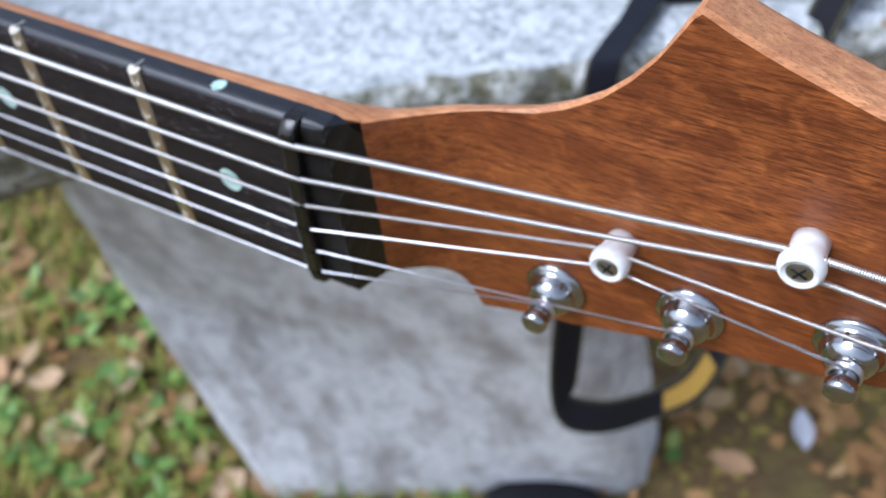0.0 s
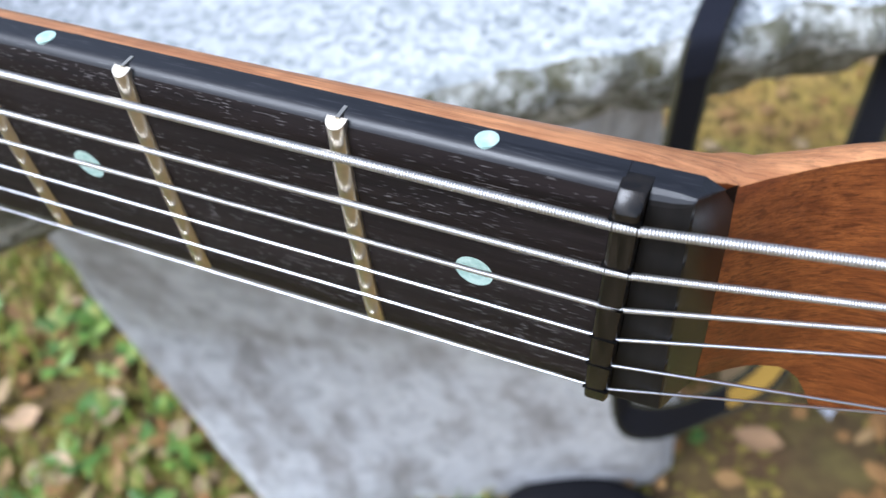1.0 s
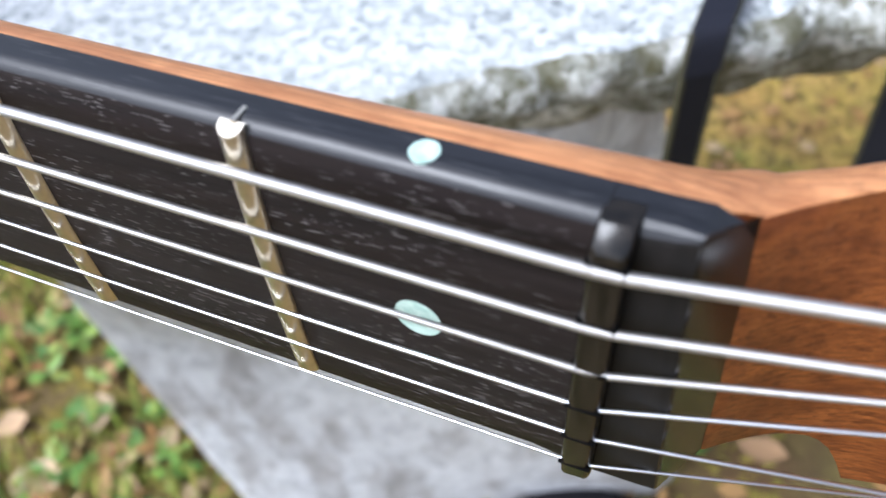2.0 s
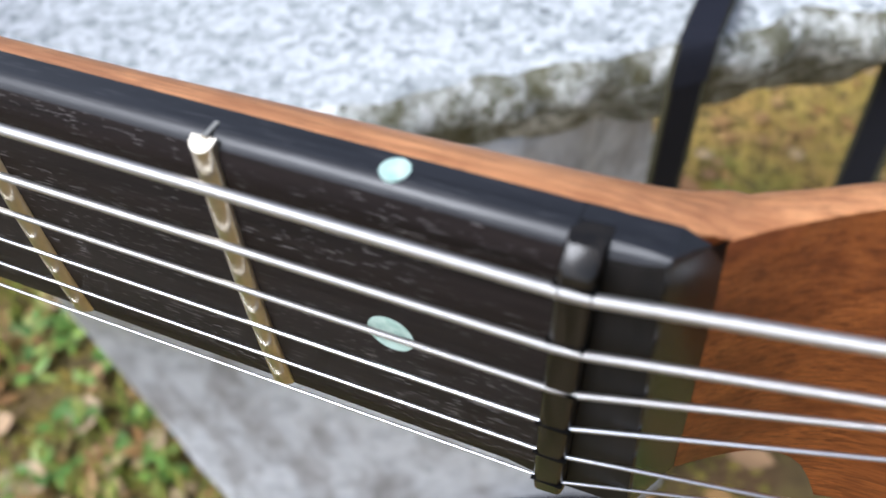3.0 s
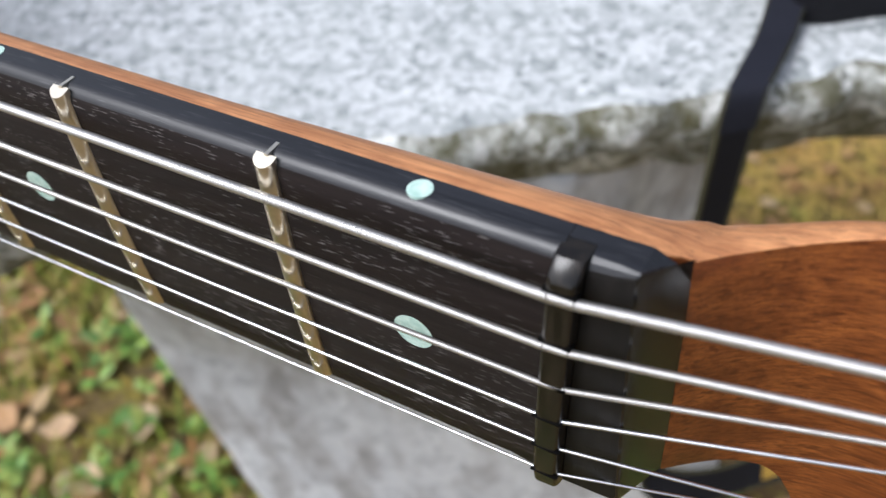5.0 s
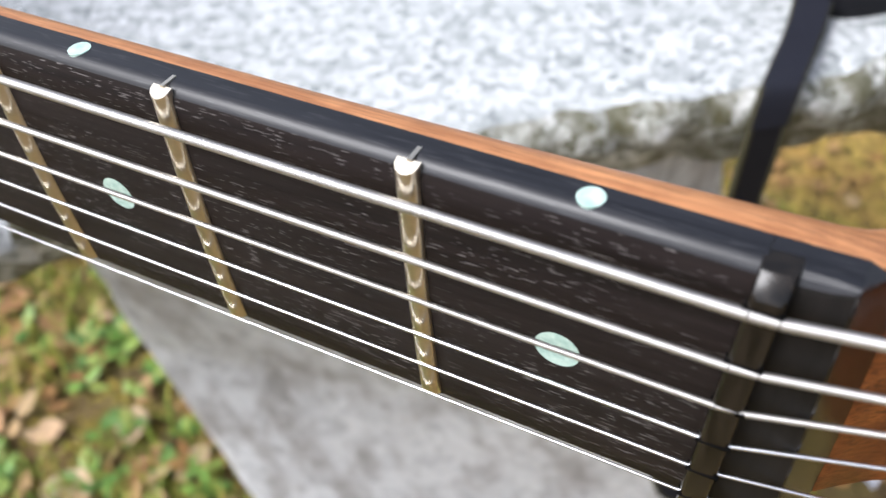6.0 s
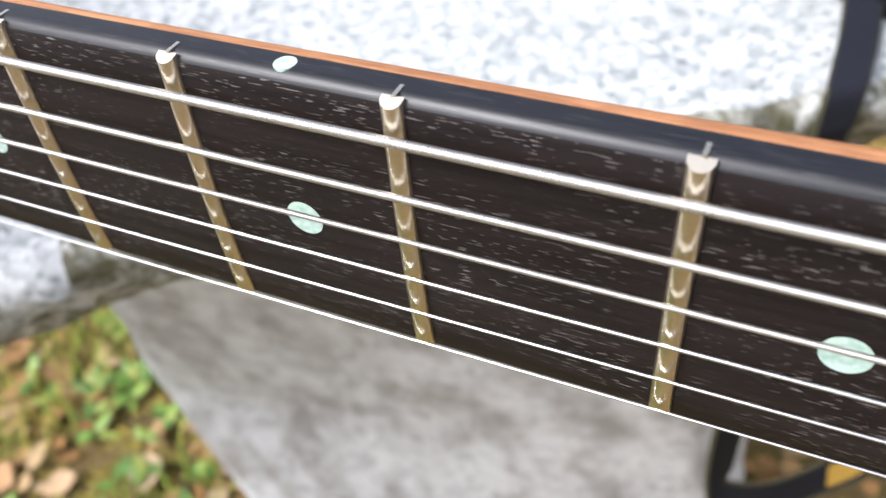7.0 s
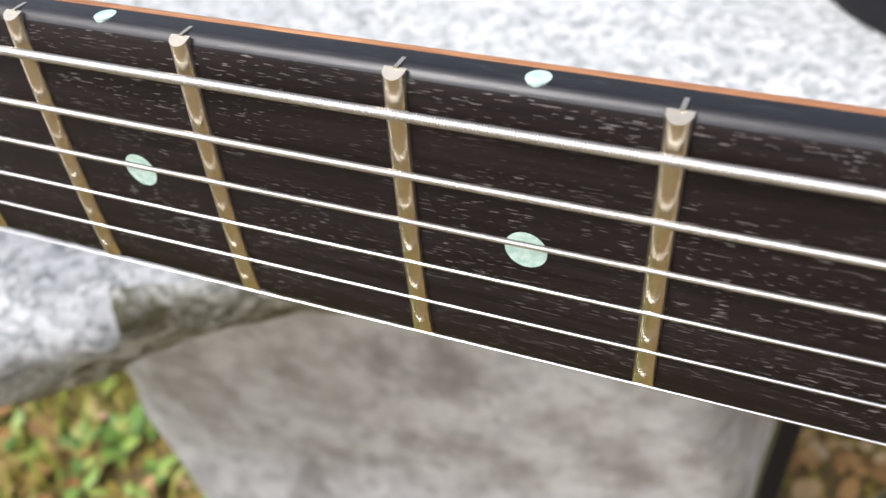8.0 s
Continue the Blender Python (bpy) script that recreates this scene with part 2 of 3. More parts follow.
def tube(bm, points, radii, sides=8):
    """A round tube along points."""
    pts = [Vector(p) for p in points]
    rings = []
    for i, p in enumerate(pts):
        d = (pts[min(i + 1, len(pts) - 1)] - pts[max(i - 1, 0)]).normalized()
        u = d.cross(Vector((0, 1, 0)) if abs(d.y) < 0.9 else Vector((0, 0, 1))).normalized()
        v = d.cross(u)
        r = radii[i] if isinstance(radii, (list, tuple)) else radii
        rings.append([p + r * (math.cos(a) * u + math.sin(a) * v) for a in (2 * math.pi * k / sides for k in range(sides))])
    loft(bm, rings)


def lathe(bm, profile, sides=28, axis=(0, -1, 0), at=(0, 0, 0)):
    """A turned form: rows of (radius, height) about the axis."""
    d = Vector(axis).normalized()
    u = d.cross(Vector((1, 0, 0)) if abs(d.x) < 0.9 else Vector((0, 0, 1))).normalized()
    v = d.cross(u)
    loft(bm, [[Vector(at) + h * d + r * (math.cos(a) * u + math.sin(a) * v) for a in (2 * math.pi * k / sides for k in range(sides))] for r, h in profile])


def smoothstep(a, b, x):
    s = min(max((x - a) / (b - a), 0.0), 1.0)
    return s * s * (3 - 2 * s)


def table(rows, x):
    """Linear reading of a small table of (x, value)."""
    if x <= rows[0][0]:
        return rows[0][1]
    for (a, va), (b, vb) in zip(rows, rows[1:]):
        if x <= b:
            return va + (vb - va) * (x - a) / (b - a)
    return rows[-1][1]


# ---- the stone table ----
EDGE_A, EDGE_D = Vector((-0.281, 0.033, 0)), Vector((0.787, 0.617, 0))
EDGE_N = Vector((-0.617, 0.787, 0))
SLAB_TOP, SLAB_LOW = NUT - 0.114, NUT - 0.165


def slab_point(s, back, z):
    p = EDGE_A + s * EDGE_D + back * EDGE_N
    return Vector((p.x, p.y, z))


def build_table():
    tab = empty("stone_table", (-0.3, 0.45, 0), "rough granite slab table on a grey stone support", "table")
    bm = bmesh.new()
    steps, rings = 330, []
    for i in range(steps):
        s = -0.46 + 1.06 * i / (steps - 1)
        wob = -0.009 * smoothstep(0.2, 0.4, s) + 0.012 * noise.noise(Vector((s * 7, 0, 3))) + 0.006 * noise.noise(Vector((s * 31, 1, 3)))
        ring = []
        for k, (b, z) in enumerate(((0.5, SLAB_TOP), (0.4, SLAB_TOP), (0.25, SLAB_TOP), (0.16, SLAB_TOP), (0.1, SLAB_TOP), (0.06, SLAB_TOP), (0.035, SLAB_TOP), (0.018, SLAB_TOP - 0.0005), (0.008, SLAB_TOP - 0.002), (0.002, SLAB_TOP - 0.007), (0.0, SLAB_TOP - 0.014), (0.005, SLAB_TOP - 0.024), (0.012, SLAB_TOP - 0.034), (0.019, SLAB_TOP - 0.043), (0.028, SLAB_LOW), (0.3, SLAB_LOW), (0.5, SLAB_LOW))):
            thick = 1.0 - smoothstep(0.0, 0.07, s)
            if k > 10:
                z -= 0.004 * thick * min((k - 10) / 4, 1.0)
            p = slab_point(s, b, z)
            q = Vector((s * 26, k * 1.1, 7.0))
            rough = 0.0 if k < 7 or k > 14 else 0.007
            chip = 0.0035 * noise.noise(Vector((s * 85, k * 2.1, 12.0))) if 7 <= k <= 14 else 0.0
            p += EDGE_N * (wob * (1 if k > 5 else 0.3) + rough * noise.noise(q) + chip) + Vector((0, 0, (0.0015 if k < 8 else 0.004) * noise.noise(q * 1.7) if k < 14 else 0.0))
            ring.append(p - Vector(tab.location))
        rings.append(ring)
    loft(bm, rings)
    edge_rows = set(range(8, 14))
    n = 17
    bm.verts.index_update()
    for f in bm.faces:
        if len(f.verts) == 4 and min(v.index % n for v in f.verts) in edge_rows and max(v.index % n for v in f.verts) <= 14:
            first = min(v.index // n for v in f.verts)
            clean = -0.46 + 1.06 * first / (steps - 1) < 0.03
            f.material_index = 0 if clean and min(v.index % n for v in f.verts) < 12 else 1
    part("tabletop", bm, (GRANITE, GRANITE_EDGE), tab, "white speckled granite slab with a broken, lichened edge")
    # the support: an upright stone with worn corners
    bm = bmesh.new()
    low = [(-0.448, 0.245), (-0.425, 0.210), (-0.39, 0.200), (-0.03, 0.405), (-0.012, 0.435), (-0.02, 0.50), (-0.06, 0.56), (-0.56, 0.46), (-0.58, 0.42)]
    waist = [(-0.530, 0.236), (-0.517, 0.218), (-0.490, 0.208), (-0.061, 0.303), (-0.047, 0.325), (-0.037, 0.393), (-0.068, 0.443), (-0.57, 0.41), (-0.59, 0.36)]
    high = [(-0.408, 0.162), (-0.395, 0.146), (-0.372, 0.140), (-0.090, 0.205), (-0.080, 0.220), (-0.054, 0.290), (-0.075, 0.33), (-0.45, 0.33), (-0.46, 0.28)]
    counts = [3, 5, 26, 3, 12, 3, 26, 3, 14]
    rings = []
    for j in range(54):
        t = j / 53
        z = -0.03 + (SLAB_LOW + 0.033) * t
        below, above, u = (low, waist, t / 0.52) if t < 0.52 else (waist, high, (t - 0.52) / 0.48)
        pts = [(a[0] + (b[0] - a[0]) * u, a[1] + (b[1] - a[1]) * u) for a, b in zip(below, above)]
        ring = []
        for (ax, ay), (bx, by), m in zip(pts, pts[1:] + pts[:1], counts):
            for k in range(m):
                x, y = ax + (bx - ax) * k / m, ay + (by - ay) * k / m
                q = Vector((x * 9, y * 9, z * 3.5))
                d = 0.006 * noise.noise(q) + 0.004 * noise.noise(q * 3.7)
                cx, cy = x + 0.25, y - 0.3
                r = math.hypot(cx, cy)
                ring.append(Vector((x + cx / r * d, y + cy / r * d, z)) - Vector(tab.location))
        rings.append(ring)
    loft(bm, rings)
    part("support_stone", bm, PILLAR, tab, "upright grey weathered stone block")
    return tab


build_table()

# ---- the guitar ----
SCALE = 0.648


def fret_x(n):
    return -SCALE * (1 - 2 ** (-n / 12))


def half_width(x):
    return 0.02135 + 0.0155 * max(-x, 0.0)


def treble_width(x):
    return 0.0197 + 0.0118 * -x if x < 0 else 0.0213


RADIUS = 0.36
BOARD_LOW = 0.0051


def sag(z):
    """How far the arched fretboard falls back towards its edges."""
    return z * z / (2 * RADIUS)


guitar = empty("guitar", (0, 0, NUT), "mahogany guitar with black fretboard, body standing on the stone table", "guitar")
BASS = [(-0.4, 0.0275), (0.0, 0.0213), (0.008, 0.0204), (0.012, 0.0192), (0.017, 0.0191), (0.022, 0.0195), (0.028, 0.0204), (0.034, 0.0218), (0.0405, 0.0238), (0.0465, 0.0267), (0.0521, 0.0304), (0.0564, 0.0346), (0.0602, 0.0395), (0.063, 0.0444), (0.0648, 0.0476), (0.0656, 0.0482), (0.0707, 0.0456), (0.0788, 0.0424), (0.0919, 0.038), (0.13, 0.028), (0.17, 0.021), (0.19, 0.013), (0.2, 0.006)]
TREBLE = [(-0.4, -0.0242), (0.0, -0.0196), (0.012, -0.0196), (0.0188, -0.0200), (0.0233, -0.0218), (0.0258, -0.0250), (0.0275, -0.0290), (0.0285, -0.0318), (0.031, -0.0317), (0.038, -0.0303), (0.0484, -0.0286), (0.0716, -0.0219), (0.0919, -0.0181), (0.1066, -0.0141), (0.15, -0.004), (0.19, 0.003), (0.2, 0.005)]


def face_y(x):
    """The wood's front face: under the fretboard, then scooped down to the flat headstock."""
    if x < 0.012:
        return 0.0049 + 0.0021 * smoothstep(0.007, 0.012, x)
    s = min((x - 0.012) / 0.022, 1.0)
    return 0.007 + 0.010 * (1 - (1 - s) ** 2)


HEAD_Y = 0.017
NECK_DEPTH = [(-0.4, 0.017), (-0.12, 0.0103), (-0.05, 0.0108), (-0.02, 0.0122), (0.0, 0.0136), (0.005, 0.0150), (0.009, 0.0167), (0.012, 0.0167), (0.0145, 0.0154), (0.0185, 0.0136), (0.027, 0.0124), (0.034, 0.0120)]


def build_neck():
    bm = bmesh.new()
    xs = [-0.4 + 0.01 * k for k in range(39)] + [-0.015 + 0.0015 * k for k in range(30)] + [0.0295 + 0.0009 * k for k in range(44)] + [0.07 + 0.004 * k for k in range(33)]
    rings = []
    for x in xs:
        zt, zb, yf = table(BASS, x), table(TREBLE, x), face_y(x)
        depth = table(NECK_DEPTH, x)
        power = 2.0 + 8.0 * smoothstep(0.0605, 0.0665, x)
        mid, half = (zt + zb) / 2, (zt - zb) / 2
        ease = 0.0001 + 0.0007 * smoothstep(0.030, 0.045, x)
        ring = [(x, yf + ease, zt)]
        for k in range(1, 24):
            a = math.pi * k / 24
            c, s = math.cos(a), math.sin(a)
            ring.append((x, yf + depth * abs(s) ** (2 / power), mid + half * math.copysign(abs(c) ** (2 / power), c)))
        low, high = zb + ease, zt - ease
        ring += [(x, yf + ease, zb)] + [(x, yf, low + (high - low) * k / 8) for k in range(9)]
        rings.append(ring)
    loft(bm, rings)
    # the front face takes the darker mahogany that carries its shade
    for f in bm.faces:
        f.normal_update()
        f.material_index = 1 if min(v.co.x for v in f.verts) > 0.0085 and all(abs(v.co.y - face_y(v.co.x)) < 1e-6 for v in f.verts) else 0
    ob = part("neck", bm, (MAHOGANY, SHADED_FACE), guitar, "mahogany neck and flat headstock with satin finish")
    return sharp(ob, 40)


def board_ring(x, low, drop=0.0, ease=0.0019):
    w = half_width(x)
    wt = treble_width(x)
    pts = []
    for k in range(13):
        z = (w - ease) * (1 - k / 6) if k < 7 else (wt - 0.0004) * (1 - k / 6)
        pts.append((x, sag(z) + drop, z))
    left = [(x, low, w)] + [(x, sag(w) + ease * (1 - math.sin(a)) + drop, w - ease * (1 - math.cos(a))) for a in (0.0, 0.4, 0.8, 1.2)]
    right = [(x, sag(wt) + 0.0001 + drop, -wt + 0.0001), (x, sag(wt) + 0.0004 + drop, -wt), (x, low, -wt)]
    return left + pts + right


def build_fretboard():
    bm = bmesh.new()
    loft(bm, [board_ring(-0.4 + 0.4 * k / 60, BOARD_LOW) for k in range(61)])
    for f in bm.faces:
        f.normal_update()
        f.material_index = 1 if abs(f.normal.z) > 0.45 else 0
    board = part("fretboard", bm, (EBONY, SIDE), guitar, "black ebony fretboard with fine grain flecks")
    sharp(board, 50)
    # frets, each with its tang showing in the side
    for n in range(1, 15):
        bm = bmesh.new()
        x0, w = fret_x(n), half_width(fret_x(n))
        wt = treble_width(x0)
        prof = [(-0.00015 - 0.00148 * math.cos(a), 0.00125 * math.sin(a)) for a in (math.pi * k / 10 for k in range(11))]
        rings = []
        for k in range(25):
            f = 1 - k / 12
            ring = []
            for px, ph in prof:
                z = f * ((w - 0.0001 if f > 0 else wt - 0.0005) - 0.65 * ph)
                ring.append((x0 + px - 0.0013 * (w - z) / (w + wt), sag(z) - ph + (0.0004 if ph < 1e-5 else 0), z))
            rings.append(ring)
        loft(bm, rings)
        for sgn, ww in ((1, w), (-1, wt)):
            bmesh.ops.create_cube(bm, size=1.0, matrix=Matrix.Translation((x0 - (0.001 if sgn < 0 else 0), sag(ww) + 0.0013, sgn * (ww - 0.0003))) @ Matrix.Diagonal((0.00055, 0.0024, 0.0008, 1)))
        sharp(part("fret", bm, NICKEL, board, "nickel fret with bevelled end" if n == 1 else ""), 48)
    # inlays
    for n in (1, 3, 5, 7, 9):
        xm = (fret_x(n) + fret_x(n - 1)) / 2
        xm -= 0.0009
        bm = bmesh.new()
        lathe(bm, [(0.0028, -0.0006), (0.0028, 0.00004), (0.0001, 0.00006)], 32, at=(xm, 0, 0))
        sharp(part("inlay_dot", bm, SHELL, board, "pale green shell dot" if n == 1 else ""), 20)
        bm = bmesh.new()
        lathe(bm, [(0.0015, -0.0006), (0.0015, 0.00005), (0.0001, 0.00007)], 28, axis=(0, 0, 1), at=(xm + (0.0020 if n == 1 else 0.0011), 0.0031, half_width(xm)))
        sharp(part("side_dot", bm, SHELL, board, "pale green side marker" if n == 1 else ""), 20)
    # the black end piece behind the nut, sloping down to the headstock
    bm = bmesh.new()
    rings = []
    for x, d, e in ((0.0001, 0.0010, 0.0019), (0.00318, 0.0010, 0.0019), (0.0032, 0.0, 0.0019), (0.0060, 0.0001, 0.0016), (0.0079, 0.0002, 0.0009), (0.0082, 0.0004, 0.0006), (0.0094, 0.0024, 0.0005), (0.0106, 0.0046, 0.0004), (0.0118, 0.0067, 0.0003)):
        low = max(BOARD_LOW, d + 0.0004)
        taper = 1 - max(x - 0.0082, 0.0) * 26.0
        rings.append([(px, min(y, low), z * taper) for px, y, z in board_ring(x, low, d, e)])
    rings[1], rings[2] = ([(x - 0.0025 * (0.0213 - z) / 0.0426, y, z) for x, y, z in r] for r in rings[1:3])
    loft(bm, rings)
    for f in bm.faces:
        f.normal_update()
        f.material_index = 1 if abs(f.normal.z) > 0.45 else 2 if f.normal.x > 0.45 else 0
    sharp(part("end_block", bm, (EBONY_PLAIN, SIDE, EBONY_GLOSS), guitar, "black block between nut and headstock"), 13)


STRING_Z = (0.0173, 0.0096, 0.0028, -0.0038, -0.0104, -0.0170)
STRING_Y = (-0.0017, -0.0020, -0.0020, -0.0019, -0.0016, -0.0013)
GAUGE = (0.00138, 0.00106, 0.00080, 0.00056, 0.00048, 0.00041)
TUNERS = [(0.0452 + 0.0265 * k, -0.0183 + 0.0061 * k) for k in range(6)]
TREES = [(0.0578, 0.0004), (0.0872, 0.0134)]


NUT_TOP = [(0.0213, 0.0030), (0.0213, 0.0003), (0.0211, 0.0000), (0.0199, -0.0014), (0.0193, -0.0017), (0.0173, -0.0017), (0.0096, -0.0020), (0.0028, -0.0022), (-0.0038, -0.0024), (-0.0104, -0.0022), (-0.0170, -0.0019), (-0.0206, -0.0012), (-0.0213, -0.0004), (-0.0216, 0.0010), (-0.0216, 0.0030)]


def build_nut():
    bm = bmesh.new()
    rings = []
    for z, y in NUT_TOP:
        dx = -0.0025 * (0.0213 - z) / 0.0429
        rings.append([(-0.0003 + dx, 0.0052, z), (-0.0003 + dx, y + 0.0006, z), (-0.0001 + dx, y + 0.0002, z), (0.0003 + dx, y, z), (0.0026 + dx, y + 0.0001, z), (0.0029 + dx, y + 0.0003, z), (0.0031 + dx, y + 0.0008, z), (0.0031 + dx, 0.0052, z)])
    loft(bm, rings)
    ob = part("nut", bm, NUTMAT, guitar, "dark brown-black nut with string slots")
    sharp(ob, 24)
    # each slot: a black block set in the crown under the string, colouring the groove's shade
    for k in range(6):
        bm = bmesh.new()
        dx = -0.0025 * (0.0213 - STRING_Z[k]) / 0.0429
        top = -table([(-z, -y) for z, y in NUT_TOP], -STRING_Z[k])
        wide = GAUGE[k] * (1.25 if k < 2 else 0.6)
        bmesh.ops.create_cube(bm, size=1.0, matrix=Matrix.Translation((0.0014 + dx, top + 0.0006, STRING_Z[k])) @ Matrix.Diagonal((0.0037, 0.00126, wide, 1)))
        part("string_slot_shade", bm, SLOT, ob)


def wound(bm, a, b, radius, pitch):
    """A wire wound with fine ridges from a to b."""
    a, b = Vector(a), Vector(b)
    n = int((b - a).length / pitch)
    pts, rad = [], []
    for k in range(n):
        for f, r in ((0.0, 0.76), (0.2, 0.94), (0.5, 1.0), (0.8, 0.94)):
            pts.append(a.lerp(b, (k + f) / n))
            rad.append(radius * r)
    tube(bm, pts, rad, 12)


def build_strings():
    for k in range(6):
        r, z = GAUGE[k] / 2, STRING_Z[k]
        far = Vector((-0.59, STRING_Y[k] - 0.0029, z * 1.42))
        lag = -0.0025 * (0.0213 - z) / 0.0429
        nut = Vector((0.0002 + lag, STRING_Y[k], z))
        tx, tz = TUNERS[5 - k]
        post = Vector((tx - 0.0005, HEAD_Y - 0.0072, tz + 0.0024))
        turn = Vector((0.0030 + lag, nut.y + 0.0002, z * 0.995))
        way = [turn]
        if k < 4:
            cx, cz = TREES[1] if k < 2 else TREES[0]
            side = 0.0019 if k % 2 == 0 else -0.0026
            way += [Vector((cx - 0.003, HEAD_Y - 0.0050, cz + side)), Vector((cx + 0.003, HEAD_Y - 0.0050, cz + side))]
        way.append(post)
        bm = bmesh.new()
        if k < 3:
            pitch = (0.00039, 0.00032, 0.00024)[k]
            near = nut.lerp(far, 0.36)
            tube(bm, [far, near], r, 8)
            chain = [near, nut] + way
            for p, q in zip(chain, chain[1:]):
                wound(bm, p, q, r, pitch)
        else:
            tube(bm, [far, nut.lerp(far, 0.3), nut] + way, r, 10)
        # turns round the post
        coil = []
        for j in range(49):
            a = math.pi / 2 + 2 * math.pi * j / 16
            coil.append((tx + math.cos(a) * (0.0022 + r), HEAD_Y - 0.0072 + j / 16 * 0.0005, tz + math.sin(a) * (0.0022 + r)))
        tube(bm, coil, r, 6)
        part("string", bm, STEEL if k < 3 else PLAIN_STEEL, guitar, "wound steel string" if k < 3 else "thin plain steel string")


def build_tuners():
    for k, (x, z) in enumerate(TUNERS):
        base = new("tuner")
        base.parent = guitar
        bm = bmesh.new()
        lathe(bm, [(0.0005, -0.0002), (0.0063, 0.0), (0.0064, 0.0005), (0.0061, 0.0009), (0.0054, 0.0012), (0.0050, 0.0015), (0.0048, 0.0022), (0.0045, 0.0032), (0.0039, 0.0041), (0.0031, 0.0047), (0.0026, 0.0050), (0.0005, 0.0051)], 36, at=(x, HEAD_Y, z))
        sharp(part("bushing", bm, CHROME, base, "polished chrome bushing"), 50)
        bm = bmesh.new()
        lathe(bm, [(0.0024, 0.0048), (0.0024, 0.0056), (0.0022, 0.0062), (0.0021, 0.0074), (0.0022, 0.0081), (0.0025, 0.0085), (0.0026, 0.0098), (0.0024, 0.0106), (0.0018, 0.0110), (0.0002, 0.0111)], 28, at=(x, HEAD_Y, z))
        part("post", bm, CHROME, base, "chrome string post with rounded tip")


def build_trees():
    for x, z in TREES:
        tree = new("string_retainer")
        tree.parent = guitar
        bm = bmesh.new()
        lathe(bm, [(0.0029, 0.0), (0.0028, 0.0020), (0.0030, 0.0032), (0.0034, 0.0044), (0.0036, 0.0056), (0.0035, 0.0066), (0.0030, 0.0074), (0.0026, 0.0076), (0.0024, 0.0072), (0.0001, 0.0070)], 36, at=(x, HEAD_Y, z))
        part("guide_post", bm, NYLON, tree, "white plastic string guide")
        bm = bmesh.new()
        lathe(bm, [(0.0023, 0.0066), (0.0023, 0.0070), (0.0018, 0.0073), (0.0002, 0.0074)], 24, at=(x, HEAD_Y, z))
        scr = part("screw", bm, SCREW, tree, "dull steel cross-head screw")
        # black crossed bars on the head stand for the shade inside the recess
        for a in (0.5, 0.5 + math.pi / 2):
            bm = bmesh.new()
            bmesh.ops.create_cube(bm, size=1.0, matrix=Matrix.Translation((x, HEAD_Y - 0.00738, z)) @ Matrix.Rotation(a, 4, "Y") @ Matrix.Diagonal((0.0028, 0.00018, 0.0005, 1)))
            bmesh.ops.bevel(bm, geom=bm.edges[:], offset=0.00005, segments=1, affect="EDGES")
            cross = part("screw_slot_shade", bm, SIDE, tree)


def build_body():
    """The plain body that carries the neck and stands on the table."""
    bm = bmesh.new()
    rings = []
    low = -0.114
    for y, inset in ((0.006, 0.006), (0.008, 0.0015), (0.012, 0.0), (0.044, 0.0), (0.048, 0.002), (0.050, 0.007)):
        ring = []
        for k in range(72):
            a = 2 * math.pi * k / 72
            r = 1 + 0.10 * math.cos(2 * a)
            ring.append((-0.545 + (0.165 - inset) * r * math.cos(a), y, 0.0 + (0.1277 - inset) * math.sin(a) * (1 + 0.04 * math.cos(4 * a) - 0.004)))
        rings.append(ring)
    loft(bm, rings)
    low_z = min(v.co.z for v in bm.verts)
    for v in bm.verts:
        v.co.z *= low / low_z
    sharp(part("body", bm, MAHOGANY, guitar), 40)


build_neck()
build_fretboard()
build_nut()
build_strings()
build_tuners()
build_trees()
build_body()


# ---- the bag and its strap ----
def at_nut(x, y, z):
    return Vector((x, y, z + NUT))


def ribbon(bm, rows, thick):
    """A flat band: rows of (centre, half-width vector)."""
    rings = []
    for i, (c, h) in enumerate(rows):
        d = (rows[min(i + 1, len(rows) - 1)][0] - rows[max(i - 1, 0)][0]).normalized()
        n = d.cross(h).normalized() * thick / 2
        rings.append([c - h - n, c + h - n, c + h + n, c - h + n])
    loft(bm, rings)


def spline(points, n=8):
    """Catmull-Rom through rows of equal-length tuples."""
    out = []
    p = [points[0]] + list(points) + [points[-1]]
    for a, b, c, d in zip(p, p[1:], p[2:], p[3:]):
        for k in range(n):
            t = k / n
            out.append(tuple(0.5 * (2 * q + (r - o) * t + (2 * o - 5 * q + 4 * r - s) * t * t + (3 * q - o - 3 * r + s) * t ** 3) for o, q, r, s in zip(a, b, c, d)))
    return out + [tuple(points[-1])]


